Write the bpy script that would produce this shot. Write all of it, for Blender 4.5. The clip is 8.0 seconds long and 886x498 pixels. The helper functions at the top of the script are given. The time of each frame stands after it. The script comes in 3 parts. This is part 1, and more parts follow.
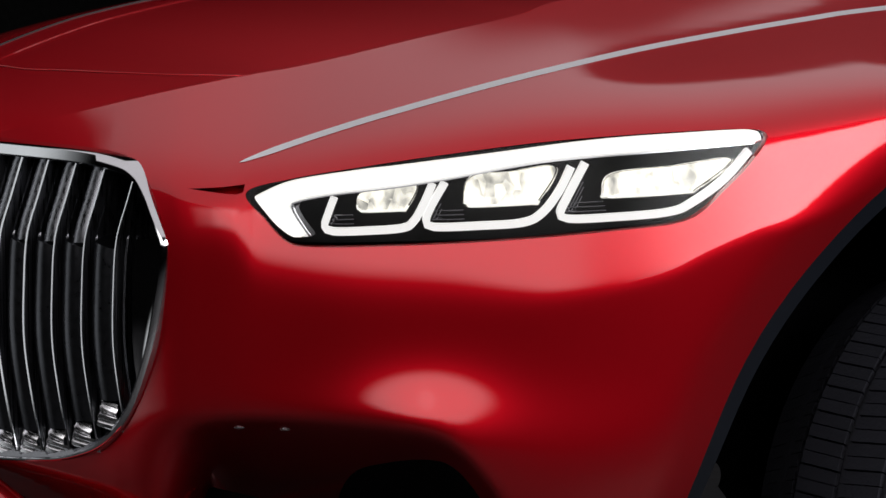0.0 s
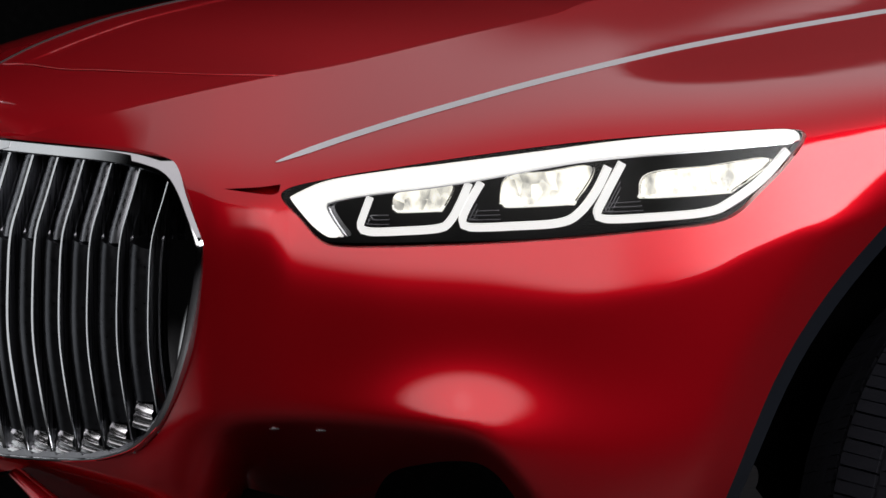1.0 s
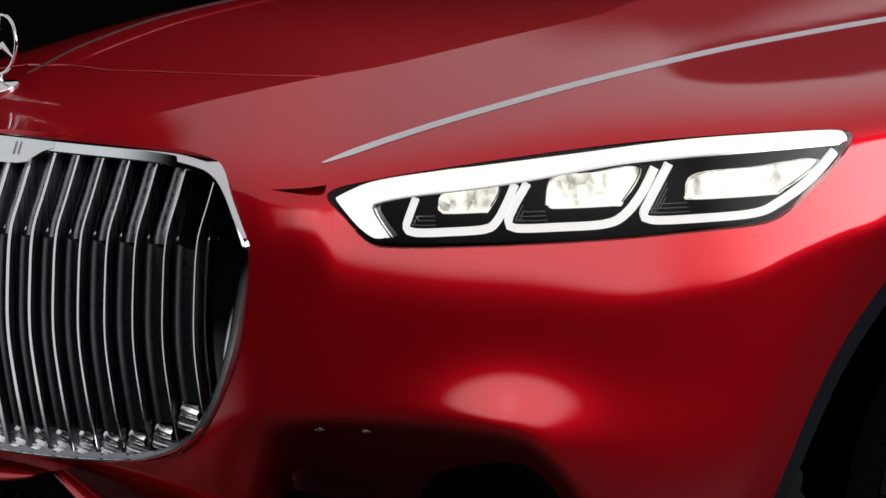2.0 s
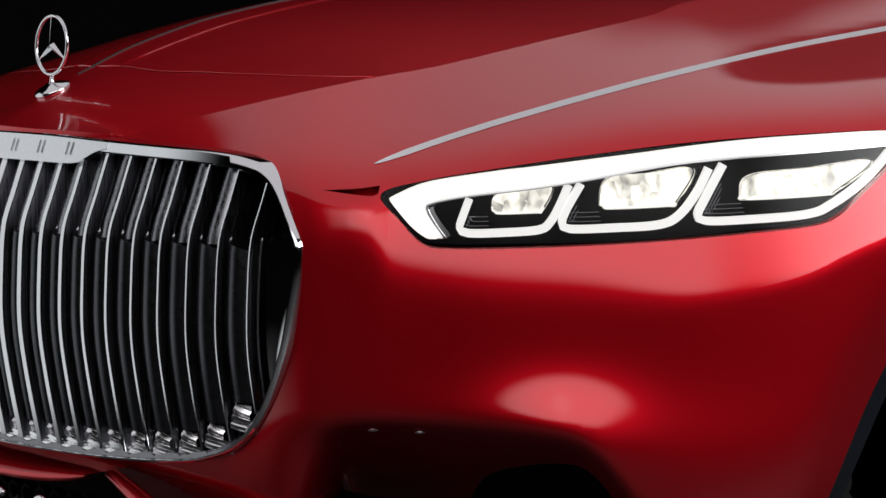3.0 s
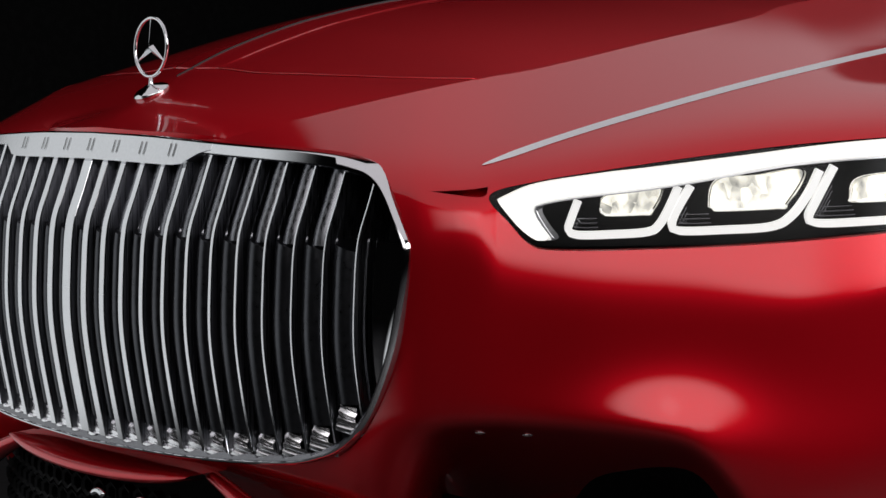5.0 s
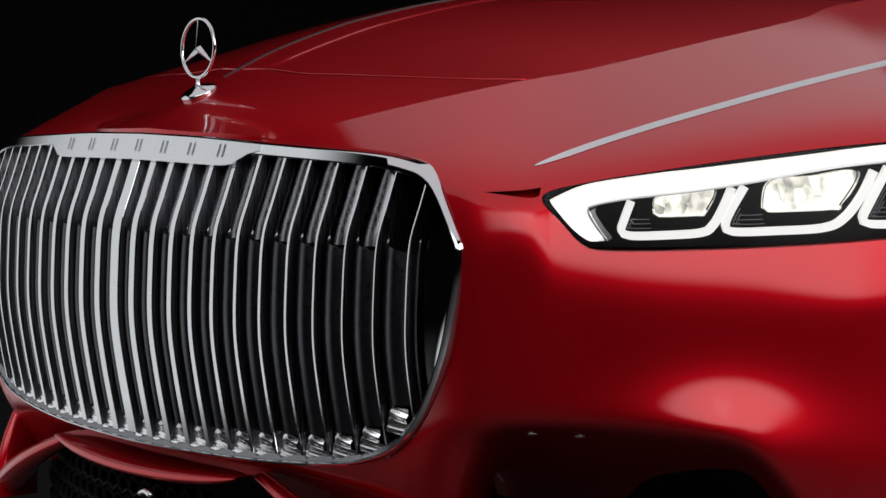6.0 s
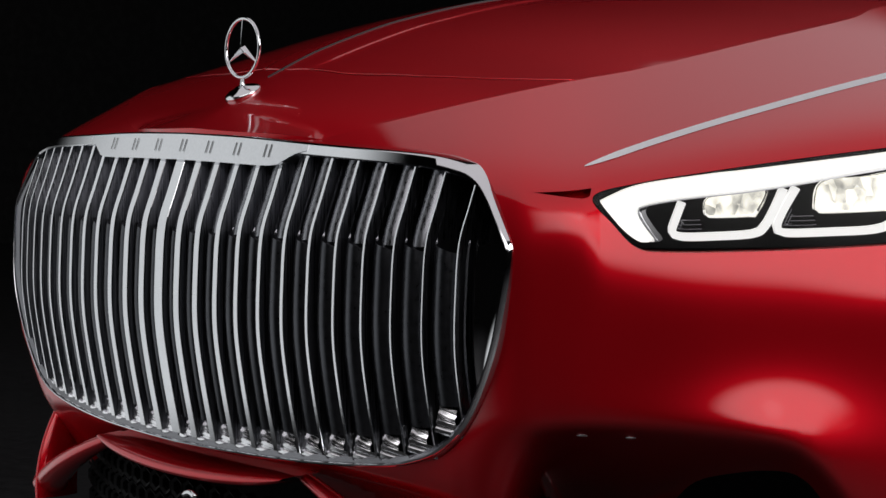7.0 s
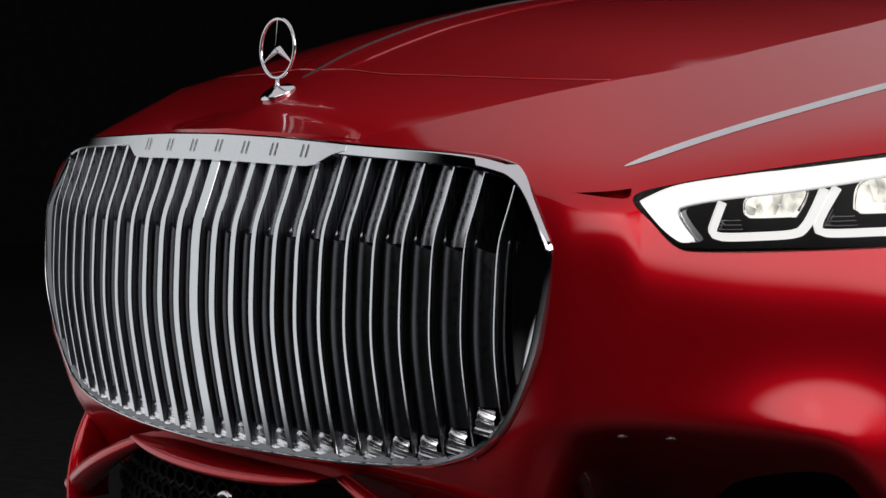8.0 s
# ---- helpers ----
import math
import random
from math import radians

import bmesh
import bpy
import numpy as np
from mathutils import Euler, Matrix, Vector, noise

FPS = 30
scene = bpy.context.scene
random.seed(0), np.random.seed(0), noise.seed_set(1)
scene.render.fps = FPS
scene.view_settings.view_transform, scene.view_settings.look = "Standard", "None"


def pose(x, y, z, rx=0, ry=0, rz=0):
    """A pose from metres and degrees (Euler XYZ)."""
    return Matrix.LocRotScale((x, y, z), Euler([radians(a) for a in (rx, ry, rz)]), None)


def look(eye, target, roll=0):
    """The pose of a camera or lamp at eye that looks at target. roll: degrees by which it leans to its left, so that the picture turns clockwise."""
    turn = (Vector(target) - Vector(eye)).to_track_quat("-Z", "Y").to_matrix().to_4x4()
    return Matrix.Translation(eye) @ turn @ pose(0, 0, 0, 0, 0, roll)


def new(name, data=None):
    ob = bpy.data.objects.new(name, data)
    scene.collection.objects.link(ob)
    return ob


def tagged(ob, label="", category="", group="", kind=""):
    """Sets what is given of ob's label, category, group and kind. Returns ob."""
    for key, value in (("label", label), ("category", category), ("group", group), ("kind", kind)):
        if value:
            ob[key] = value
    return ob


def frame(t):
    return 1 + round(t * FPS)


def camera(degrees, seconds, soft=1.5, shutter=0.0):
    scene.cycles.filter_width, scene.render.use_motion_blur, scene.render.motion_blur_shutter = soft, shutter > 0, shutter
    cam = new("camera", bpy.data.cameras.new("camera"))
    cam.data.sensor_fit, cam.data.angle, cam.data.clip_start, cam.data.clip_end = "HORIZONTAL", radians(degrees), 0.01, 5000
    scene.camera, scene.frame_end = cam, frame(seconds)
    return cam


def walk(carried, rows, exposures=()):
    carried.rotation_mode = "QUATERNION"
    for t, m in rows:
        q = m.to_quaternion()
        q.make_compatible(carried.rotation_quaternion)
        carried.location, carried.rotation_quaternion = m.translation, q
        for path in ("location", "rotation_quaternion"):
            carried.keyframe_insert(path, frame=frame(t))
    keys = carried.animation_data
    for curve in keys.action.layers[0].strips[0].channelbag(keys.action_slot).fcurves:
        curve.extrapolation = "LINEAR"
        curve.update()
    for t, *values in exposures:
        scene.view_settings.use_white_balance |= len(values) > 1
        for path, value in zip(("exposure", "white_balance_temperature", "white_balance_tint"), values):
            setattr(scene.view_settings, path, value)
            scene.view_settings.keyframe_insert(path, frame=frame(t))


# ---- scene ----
# ---- camera ----
cam = camera(22.18, 8.0)
# seconds, x, y, z, pitch, roll, heading
PATH = [
    (0.0, 2.3844, -1.3869, 1.1233, -4.998, -0.025, 46.827),
    (0.5, 2.3812, -1.3820, 1.1231, -5.004, -0.062, 47.270),
    (1.0, 2.3756, -1.3799, 1.1231, -5.005, -0.091, 47.727),
    (1.5, 2.3711, -1.3810, 1.1233, -5.001, -0.111, 48.177),
    (3.0, 2.3477, -1.4034, 1.1194, -4.879, -0.128, 49.350),
    (3.5, 2.3380, -1.4137, 1.1169, -4.809, -0.126, 49.666),
    (4.0, 2.3241, -1.4243, 1.1145, -4.744, -0.110, 49.970),
    (4.5, 2.3113, -1.4339, 1.1120, -4.677, -0.095, 50.253),
    (6.0, 2.2719, -1.4727, 1.1045, -4.472, -0.038, 50.884),
    (6.5, 2.2575, -1.4835, 1.1029, -4.436, -0.003, 51.072),
    (7.0, 2.2437, -1.4958, 1.1020, -4.409, 0.027, 51.252),
    (7.5, 2.2316, -1.5061, 1.1013, -4.389, 0.035, 51.379),
    (8.0, 2.2206, -1.5175, 1.1004, -4.370, 0.023, 51.474),
]
walk(cam, [(t, pose(x, y, z, 90 + pitch, 0, turn) @ pose(0, 0, 0, 0, 0, roll)) for t, x, y, z, pitch, roll, turn in PATH])

# ---- light: a dark studio with soft boxes ----
world = bpy.data.worlds.new("studio")
world.use_nodes = True
world.node_tree.nodes["Background"].inputs[0].default_value = (0.01, 0.011, 0.013, 1)
world.node_tree.nodes["Background"].inputs[1].default_value = 0.1
scene.world = world


def soft_box(name, eye, target, width, height, watts, colour=(1, 1, 1), feather=None):
    """A soft box; feather gives the shares of its width and height over which the cloth dims towards its edges."""
    data = bpy.data.lights.new(name, "AREA")
    data.shape, data.size, data.size_y, data.energy, data.color = "RECTANGLE", width, height, watts, colour
    if feather:
        data.use_nodes = True
        tree = data.node_tree
        place, axes = tree.nodes.new("ShaderNodeNewGeometry"), tree.nodes.new("ShaderNodeSeparateXYZ")
        tree.links.new(place.outputs["Parametric"], axes.inputs[0])
        level = None
        for axis, share in zip("XY", feather):
            middle, away, ramp = (tree.nodes.new(kind) for kind in ("ShaderNodeMath", "ShaderNodeMath", "ShaderNodeMapRange"))
            middle.operation, away.operation = "SUBTRACT", "ABSOLUTE"
            middle.inputs[1].default_value = 0.5
            ramp.interpolation_type = "SMOOTHSTEP"
            ramp.inputs["From Min"].default_value, ramp.inputs["From Max"].default_value = 0.5 - share, 0.5
            ramp.inputs["To Min"].default_value, ramp.inputs["To Max"].default_value = 1, 0
            tree.links.new(axes.outputs[axis], middle.inputs[0])
            tree.links.new(middle.outputs[0], away.inputs[0])
            tree.links.new(away.outputs[0], ramp.inputs["Value"])
            if level is None:
                level = ramp.outputs[0]
            else:
                both = tree.nodes.new("ShaderNodeMath")
                both.operation = "MULTIPLY"
                tree.links.new(level, both.inputs[0])
                tree.links.new(ramp.outputs[0], both.inputs[1])
                level = both.outputs[0]
        tree.links.new(level, tree.nodes["Emission"].inputs["Strength"])
    lamp = new(name, data)
    lamp.matrix_world = look(eye, target)
    return lamp


soft_box("ceiling_light_bank", (0.63, 1.0, 4.3), (0.63, 1.0, 0.0), 6.7, 9.6, 115, (1, 0.95, 0.985), (0.035, 0.02))
soft_box("strip_light_front", (2.95, -2.5, 3.25), (0.6, 0.0, 0.92), 6.2, 2.5, 98, (1, 0.97, 0.98), (0.22, 0.30))
soft_box("soft_box_side", (3.5, 1.10, 2.45), (0.95, 0.45, 0.97), 3.9, 1.5, 128, (0.98, 0.98, 1), (0.45, 0.12))
soft_box("soft_box_front", (-1.45, -1.20, 1.54), (0.03, -0.03, 2.63), 2.88, 3.1, 19, (0.95, 0.98, 1), (0.24, 0.05))

# ---- materials ----


def material(name, colour, rough=0.5, metal=0.0, coat=0.0, grain=0.0, grain_scale=40.0, bump=0.0, spread=0.0, spread_scale=3.0):
    """A surface with colour variation at two scales and a fine relief."""
    mat = bpy.data.materials.new(name)
    mat.use_nodes = True
    tree = mat.node_tree
    shader = tree.nodes["Principled BSDF"]
    shader.inputs["Roughness"].default_value = rough
    shader.inputs["Metallic"].default_value = metal
    shader.inputs["Coat Weight"].default_value = coat
    shader.inputs["Coat Roughness"].default_value = 0.03
    shader.inputs["Base Color"].default_value = (*colour, 1)
    where = tree.nodes.new("ShaderNodeTexCoord")
    if grain or spread:
        fine, wide = tree.nodes.new("ShaderNodeTexNoise"), tree.nodes.new("ShaderNodeTexNoise")
        fine.inputs["Scale"].default_value, wide.inputs["Scale"].default_value = grain_scale, spread_scale
        fine.inputs["Detail"].default_value = 4
        tree.links.new(where.outputs["Object"], fine.inputs["Vector"])
        tree.links.new(where.outputs["Object"], wide.inputs["Vector"])
        a, b = tree.nodes.new("ShaderNodeMapRange"), tree.nodes.new("ShaderNodeMapRange")
        for node, noise_node, amount in ((a, fine, grain), (b, wide, spread)):
            node.inputs["To Min"].default_value, node.inputs["To Max"].default_value = 1 - amount, 1 + amount
            tree.links.new(noise_node.outputs["Fac"], node.inputs["Value"])
        product = tree.nodes.new("ShaderNodeMath")
        product.operation = "MULTIPLY"
        tree.links.new(a.outputs[0], product.inputs[0])
        tree.links.new(b.outputs[0], product.inputs[1])
        tint = tree.nodes.new("ShaderNodeVectorMath")
        tint.operation = "SCALE"
        tint.inputs[0].default_value = colour
        tree.links.new(product.outputs[0], tint.inputs["Scale"])
        tree.links.new(tint.outputs[0], shader.inputs["Base Color"])
        rub = tree.nodes.new("ShaderNodeMath")
        rub.operation = "MULTIPLY"
        rub.inputs[1].default_value = rough
        tree.links.new(a.outputs[0], rub.inputs[0])
        tree.links.new(rub.outputs[0], shader.inputs["Roughness"])
        if bump:
            relief = tree.nodes.new("ShaderNodeBump")
            relief.inputs["Strength"].default_value, relief.inputs["Distance"].default_value = bump, 0.002
            tree.links.new(fine.outputs["Fac"], relief.inputs["Height"])
            tree.links.new(relief.outputs[0], shader.inputs["Normal"])
    return mat


def glowing(name, colour, strength, base=0.8):
    mat = material(name, (base, base, base), 0.3)
    shader = mat.node_tree.nodes["Principled BSDF"]
    shader.inputs["Emission Color"].default_value = (*colour, 1)
    shader.inputs["Emission Strength"].default_value = strength
    return mat


def clear(name, ior=1.45, rough=0.0, facets=0.0, tint=(1, 1, 1)):
    """Thin clear glass: see-through, with gloss that grows towards the rim."""
    mat = bpy.data.materials.new(name)
    mat.use_nodes = True
    tree = mat.node_tree
    tree.nodes.remove(tree.nodes["Principled BSDF"])
    through_it, gloss = tree.nodes.new("ShaderNodeBsdfTransparent"), tree.nodes.new("ShaderNodeBsdfGlossy")
    through_it.inputs["Color"].default_value = (*tint, 1)
    gloss.inputs["Roughness"].default_value = rough
    fresnel, mix = tree.nodes.new("ShaderNodeFresnel"), tree.nodes.new("ShaderNodeMixShader")
    fresnel.inputs["IOR"].default_value = ior
    tree.links.new(fresnel.outputs[0], mix.inputs[0])
    tree.links.new(through_it.outputs[0], mix.inputs[1])
    tree.links.new(gloss.outputs[0], mix.inputs[2])
    tree.links.new(mix.outputs[0], tree.nodes["Material Output"].inputs["Surface"])
    if facets:
        cells, relief, where = tree.nodes.new("ShaderNodeTexVoronoi"), tree.nodes.new("ShaderNodeBump"), tree.nodes.new("ShaderNodeTexCoord")
        cells.inputs["Scale"].default_value = 70
        relief.inputs["Strength"].default_value, relief.inputs["Distance"].default_value = facets, 0.004
        tree.links.new(where.outputs["Object"], cells.inputs["Vector"])
        tree.links.new(cells.outputs["Distance"], relief.inputs["Height"])
        tree.links.new(relief.outputs[0], gloss.inputs["Normal"])
        tree.links.new(relief.outputs[0], fresnel.inputs["Normal"])
    return mat


def lit_reflector(name, colour, low, high):
    """A faceted lamp reflector; the uneven lamplight on its facets is put into its own glow."""
    mat = glowing(name, colour, 1.0, 0.25)
    tree = mat.node_tree
    shader = tree.nodes["Principled BSDF"]
    where, stretch = tree.nodes.new("ShaderNodeTexCoord"), tree.nodes.new("ShaderNodeMapping")
    stretch.inputs["Scale"].default_value = (1.4, 1.4, 1.0)
    cells, wide, ramp, both = tree.nodes.new("ShaderNodeTexVoronoi"), tree.nodes.new("ShaderNodeTexNoise"), tree.nodes.new("ShaderNodeMapRange"), tree.nodes.new("ShaderNodeMath")
    cells.inputs["Scale"].default_value, wide.inputs["Scale"].default_value = 75, 36
    both.operation = "MULTIPLY_ADD"
    both.inputs[1].default_value = 0.30
    tree.links.new(where.outputs["Object"], stretch.inputs["Vector"])
    tree.links.new(stretch.outputs[0], cells.inputs["Vector"])
    tree.links.new(stretch.outputs[0], wide.inputs["Vector"])
    tree.links.new(cells.outputs["Color"], both.inputs[0])
    tree.links.new(wide.outputs["Fac"], both.inputs[2])
    ramp.inputs["From Min"].default_value, ramp.inputs["From Max"].default_value = 0.40, 0.66
    ramp.inputs["To Min"].default_value, ramp.inputs["To Max"].default_value = low, high
    tree.links.new(both.outputs[0], ramp.inputs["Value"])
    tree.links.new(ramp.outputs[0], shader.inputs["Emission Strength"])
    return mat


PAINT = material("red_metallic_paint", (0.57, 0.0045, 0.013), 0.40, 0.78, 1.0, 0.05, 900, 0.0, 0.03, 2)
PAINT.node_tree.nodes["Principled BSDF"].inputs["Specular IOR Level"].default_value = 0.0
PAINT.node_tree.nodes["Principled BSDF"].inputs["Coat Roughness"].default_value = 0.045
PAINT.node_tree.nodes["Principled BSDF"].inputs["Coat IOR"].default_value = 1.54
CHROME = material("polished_chrome", (0.80, 0.81, 0.83), 0.06, 1.0, 0, 0.05, 60)
SATIN = material("brushed_aluminium", (0.82, 0.83, 0.85), 0.30, 1.0, 0, 0.10, 300)
FOOT = material("cut_chrome", (0.93, 0.93, 0.95), 0.22, 1.0, 0, 0.10, 200)
BRIGHT = material("satin_chrome", (0.90, 0.90, 0.92), 0.42, 1.0, 0, 0.08, 200)
TUBE = material("satin_black_chrome", (0.085, 0.087, 0.096), 0.30, 1.0, 0, 0.25, 150, 0, 0.2, 20)
SMOKED = material("dark_chrome", (0.22, 0.22, 0.235), 0.16, 1.0, 0, 0.10, 120)
DARK = material("darkened_chrome", (0.27, 0.274, 0.295), 0.30, 1.0, 0, 0.75, 150, 0, 0.3, 40)
for node in [n for n in DARK.node_tree.nodes if n.bl_idname == "ShaderNodeTexNoise"]:      # the slats' dark, streaky reflections, put into the colour lengthwise
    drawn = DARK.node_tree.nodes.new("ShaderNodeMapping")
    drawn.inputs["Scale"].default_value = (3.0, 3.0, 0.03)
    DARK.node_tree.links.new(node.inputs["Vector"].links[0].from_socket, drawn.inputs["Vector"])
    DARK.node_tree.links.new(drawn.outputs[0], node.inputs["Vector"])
BLACK = material("gloss_black_plastic", (0.006, 0.006, 0.007), 0.12, 0, 0.3, 0.2, 60)
MATT = material("matt_black_plastic", (0.005, 0.005, 0.0055), 0.7, 0, 0, 0.3, 90, 0.2)
MATT.node_tree.nodes["Principled BSDF"].inputs["Specular IOR Level"].default_value = 0.15
CLADDING = material("dark_blue_grey_trim", (0.007, 0.009, 0.014), 0.25, 0, 0.6, 0.15, 60)
RUBBER = material("tyre_rubber", (0.032, 0.032, 0.040), 0.34, 0, 0, 0.3, 200, 0.4, 0.15, 6)
INK = material("black_enamel", (0.012, 0.012, 0.014), 0.3, 0, 0, 0.2, 60)
GLOW = glowing("white_glow", (1.0, 0.985, 0.93), 0.93, 0.3)
GUIDE = glowing("white_light_guide_ring", (1.0, 0.995, 0.97), 0.72, 0.3)
WARM = lit_reflector("warm_lit_reflector", (1.0, 0.965, 0.87), 0.22, 1.25)
GLASS = clear("clear_lens")
CRYSTAL = clear("cut_lens", 1.5, 0.02, 0.5, (0.97, 0.97, 0.95))
FLOOR = material("dark_studio_floor", (0.02, 0.02, 0.021), 0.45, 0, 0, 0.3, 30, 0.1, 0.2, 1)
DRAPE = material("black_studio_cloth", (0.004, 0.004, 0.004), 0.95, 0, 0, 0.3, 20, 0.3)

# ---- geometry helpers ----


def mesh_of(name, verts, faces, normals=None, smooth=True):
    data = bpy.data.meshes.new(name)
    data.from_pydata([tuple(v) for v in verts], [], faces)
    if smooth:
        data.polygons.foreach_set("use_smooth", [True] * len(data.polygons))
    if normals:
        data.normals_split_custom_set_from_vertices([tuple(n) for n in normals])
    data.update()
    return data


def part(name, data, mat, parent=None, label=""):
    ob = new(name, data)
    if data is not None and mat is not None and not data.materials:
        data.materials.append(mat)
    ob.parent = parent
    return tagged(ob, label)


def bm_data(name, bm, smooth=False, sharp=False):
    data = bpy.data.meshes.new(name)
    bmesh.ops.recalc_face_normals(bm, faces=bm.faces)
    bm.to_mesh(data)
    bm.free()
    if smooth:
        data.polygons.foreach_set("use_smooth", [True] * len(data.polygons))
        if sharp:
            data.set_sharp_from_angle(angle=radians(32))
    return data


def spline(knots, t):
    """A smooth curve through (t, value) knots, straight beyond its ends."""
    n = len(knots)

    def slope(k):
        a, b = knots[max(k - 1, 0)], knots[min(k + 1, n - 1)]
        return (b[1] - a[1]) / (b[0] - a[0])

    if t <= knots[0][0]:
        return knots[0][1] + slope(0) * (t - knots[0][0])
    if t >= knots[-1][0]:
        return knots[-1][1] + slope(n - 1) * (t - knots[-1][0])
    i = max(k for k in range(n - 1) if knots[k][0] <= t)
    (t0, a), (t1, b) = knots[i], knots[i + 1]
    h, u = t1 - t0, (t - t0) / (t1 - t0)
    return (2*u**3 - 3*u*u + 1) * a + (u**3 - 2*u*u + u) * h * slope(i) + (3*u*u - 2*u**3) * b + (u**3 - u*u) * h * slope(i + 1)


def curve_through(points, step=0.006, closed=False):
    """Points along a smooth planar line through control points; a control point given twice makes a corner."""
    n, out = len(points), []
    for i in range(n if closed else n - 1):
        p1, p2 = points[i], points[(i + 1) % n]
        p0 = points[(i - 1) % n] if closed or i else p1
        p3 = points[(i + 2) % n] if closed or i + 2 < n else p2
        length = math.dist(p1, p2)
        if length < 1e-6:
            continue
        for k in range(max(1, round(length / step))):
            u = k / max(1, round(length / step))
            out.append(tuple(0.5 * (2*b + (c - a) * u + (2*a - 5*b + 4*c - d) * u*u + (3*b - a - 3*c + d) * u**3) for a, b, c, d in zip(p0, p1, p2, p3)))
    if not closed:
        out.append(tuple(points[-1]))
    return out


def inside(poly, px, py):
    """Which of the points lie in the polygon."""
    hit = np.zeros(len(px), bool)
    for (x0, y0), (x1, y1) in zip(poly, poly[1:] + poly[:1]):
        if y0 == y1:
            continue
        cross = ((y0 > py) != (y1 > py)) & (px < (x1 - x0) * (py - y0) / (y1 - y0) + x0)
        hit ^= cross
    return hit


def fill(outline, holes=(), step=0.012, extra=()):
    """A flat triangulation of an outline with holes: points and triangles."""
    loops = [list(outline), *[list(h) for h in holes]]
    rim = np.array([p for l in loops for p in l])
    lo, hi = rim.min(0), rim.max(0)
    gx, gy = np.meshgrid(np.arange(lo[0], hi[0], step), np.arange(lo[1], hi[1], step))
    gx = gx + (np.arange(gx.shape[0]) % 2)[:, None] * step / 2
    pts = np.stack([gx.ravel(), gy.ravel()], 1)
    keep = inside(loops[0], pts[:, 0], pts[:, 1])
    for h in loops[1:]:
        keep &= ~inside(h, pts[:, 0], pts[:, 1])
    pts = pts[keep]
    if len(pts):
        near = np.full(len(pts), 9.0)
        for i in range(0, len(rim), 200):
            near = np.minimum(near, np.sqrt(((pts[:, None] - rim[None, i:i + 200]) ** 2).sum(2)).min(1))
        pts = pts[near > step * 0.45]
    coords = [Vector(p) for p in rim] + [Vector(p) for p in pts] + [Vector(p) for p in extra]
    edges, at = [], 0
    for l in loops:
        edges += [(at + i, at + (i + 1) % len(l)) for i in range(len(l))]
        at += len(l)
    from mathutils.geometry import delaunay_2d_cdt
    co, _, tris, _, _, _ = delaunay_2d_cdt(coords, edges, [], 0, 1e-6)
    co = np.array([tuple(c) for c in co])
    tris = np.array([t[:3] for t in tris])
    mid = co[tris].mean(1)
    ok = inside(loops[0], mid[:, 0], mid[:, 1])
    for h in loops[1:]:
        ok &= ~inside(h, mid[:, 0], mid[:, 1])
    return co, [tuple(int(i) for i in t) for t in tris[ok]]


def stroke(path, wide, taper=0.0):
    """The outline of a band along a path; wide is its width or widths at both ends."""
    a, b = wide if isinstance(wide, tuple) else (wide, wide)
    left, right = [], []
    for i, p in enumerate(path):
        q0, q1 = path[max(i - 1, 0)], path[min(i + 1, len(path) - 1)]
        dx, dy = q1[0] - q0[0], q1[1] - q0[1]
        n = math.hypot(dx, dy)
        w = 0.5 * (a + (b - a) * i / (len(path) - 1))
        if taper and i < taper:
            w *= 0.1 + 0.9 * (i / taper) ** 0.7
        left.append((p[0] - dy / n * w, p[1] + dx / n * w))
        right.append((p[0] + dy / n * w, p[1] - dx / n * w))
    return left + right[::-1]


# ---- shape of the car body: skin depth over a plane turned 50 degrees to the car's axis ----
C50, S50 = math.cos(radians(50)), math.sin(radians(50))
PLAN = [(-.12,.06),(-.046,-.030),(.119,-.218),(.25,-.350),(.315,-.397),(.36,-.411),(.433,-.424),(.52,-.440),(.623,-.450),(.732,-.447),(.847,-.430),(.965,-.402),(1.122,-.346),(1.365,-.222),(1.824,.16)]
SHOULDER = [(-.1,1.02),(.10,1.02),(.30,1.002),(.39,.998),(.45,1.005),(.55,1.024),(.68,1.045),(.80,1.054),(.91,1.060),(1.10,1.085),(1.4,1.12),(1.9,1.16)]
RIDGE = [(-.1,.95),(.10,.95),(.30,.93),(.40,.903),(.49,.888),(.60,.882),(.69,.876),(.746,.882),(.805,.893),(.835,.902),(.866,.916),(.897,.928),(.928,.938),(.96,.943),(1.0,.950),(1.03,.963),(1.08,.988),(1.25,1.04),(1.8,1.08)]
LIFT = [(.2,0),(.29,.002),(.33,.016),(.365,.030),(.385,.029),(.397,.016),(.408,.003),(.43,0),(.5,0)]   # swelling beside the lamp's inner corner
UNDER = [(.26,.735),(.30,.744),(.3526,.7488),(.4046,.7518),(.4901,.7523),(.5574,.7483),(.5912,.7397),(.6140,.7218),(.6312,.7009),(.6487,.6756),(.68,.612),(.70,.50),(.75,.30)]   # edge of the undercut over the intake
WHEEL_Y, WHEEL_Z, ARCH_R = .86, .57, .484
FALL = [(.0,.9),(.10,1.0),(.25,1.5),(.39,1.85),(.55,2.4),(.73,2.9),(1.0,3.1),(1.4,3.2)]


def soft(q, w):
    q /= w
    return w * (q if q > 30 else math.log1p(math.exp(q)))


def bell(q, w):
    return math.exp(-(q / w) ** 2)


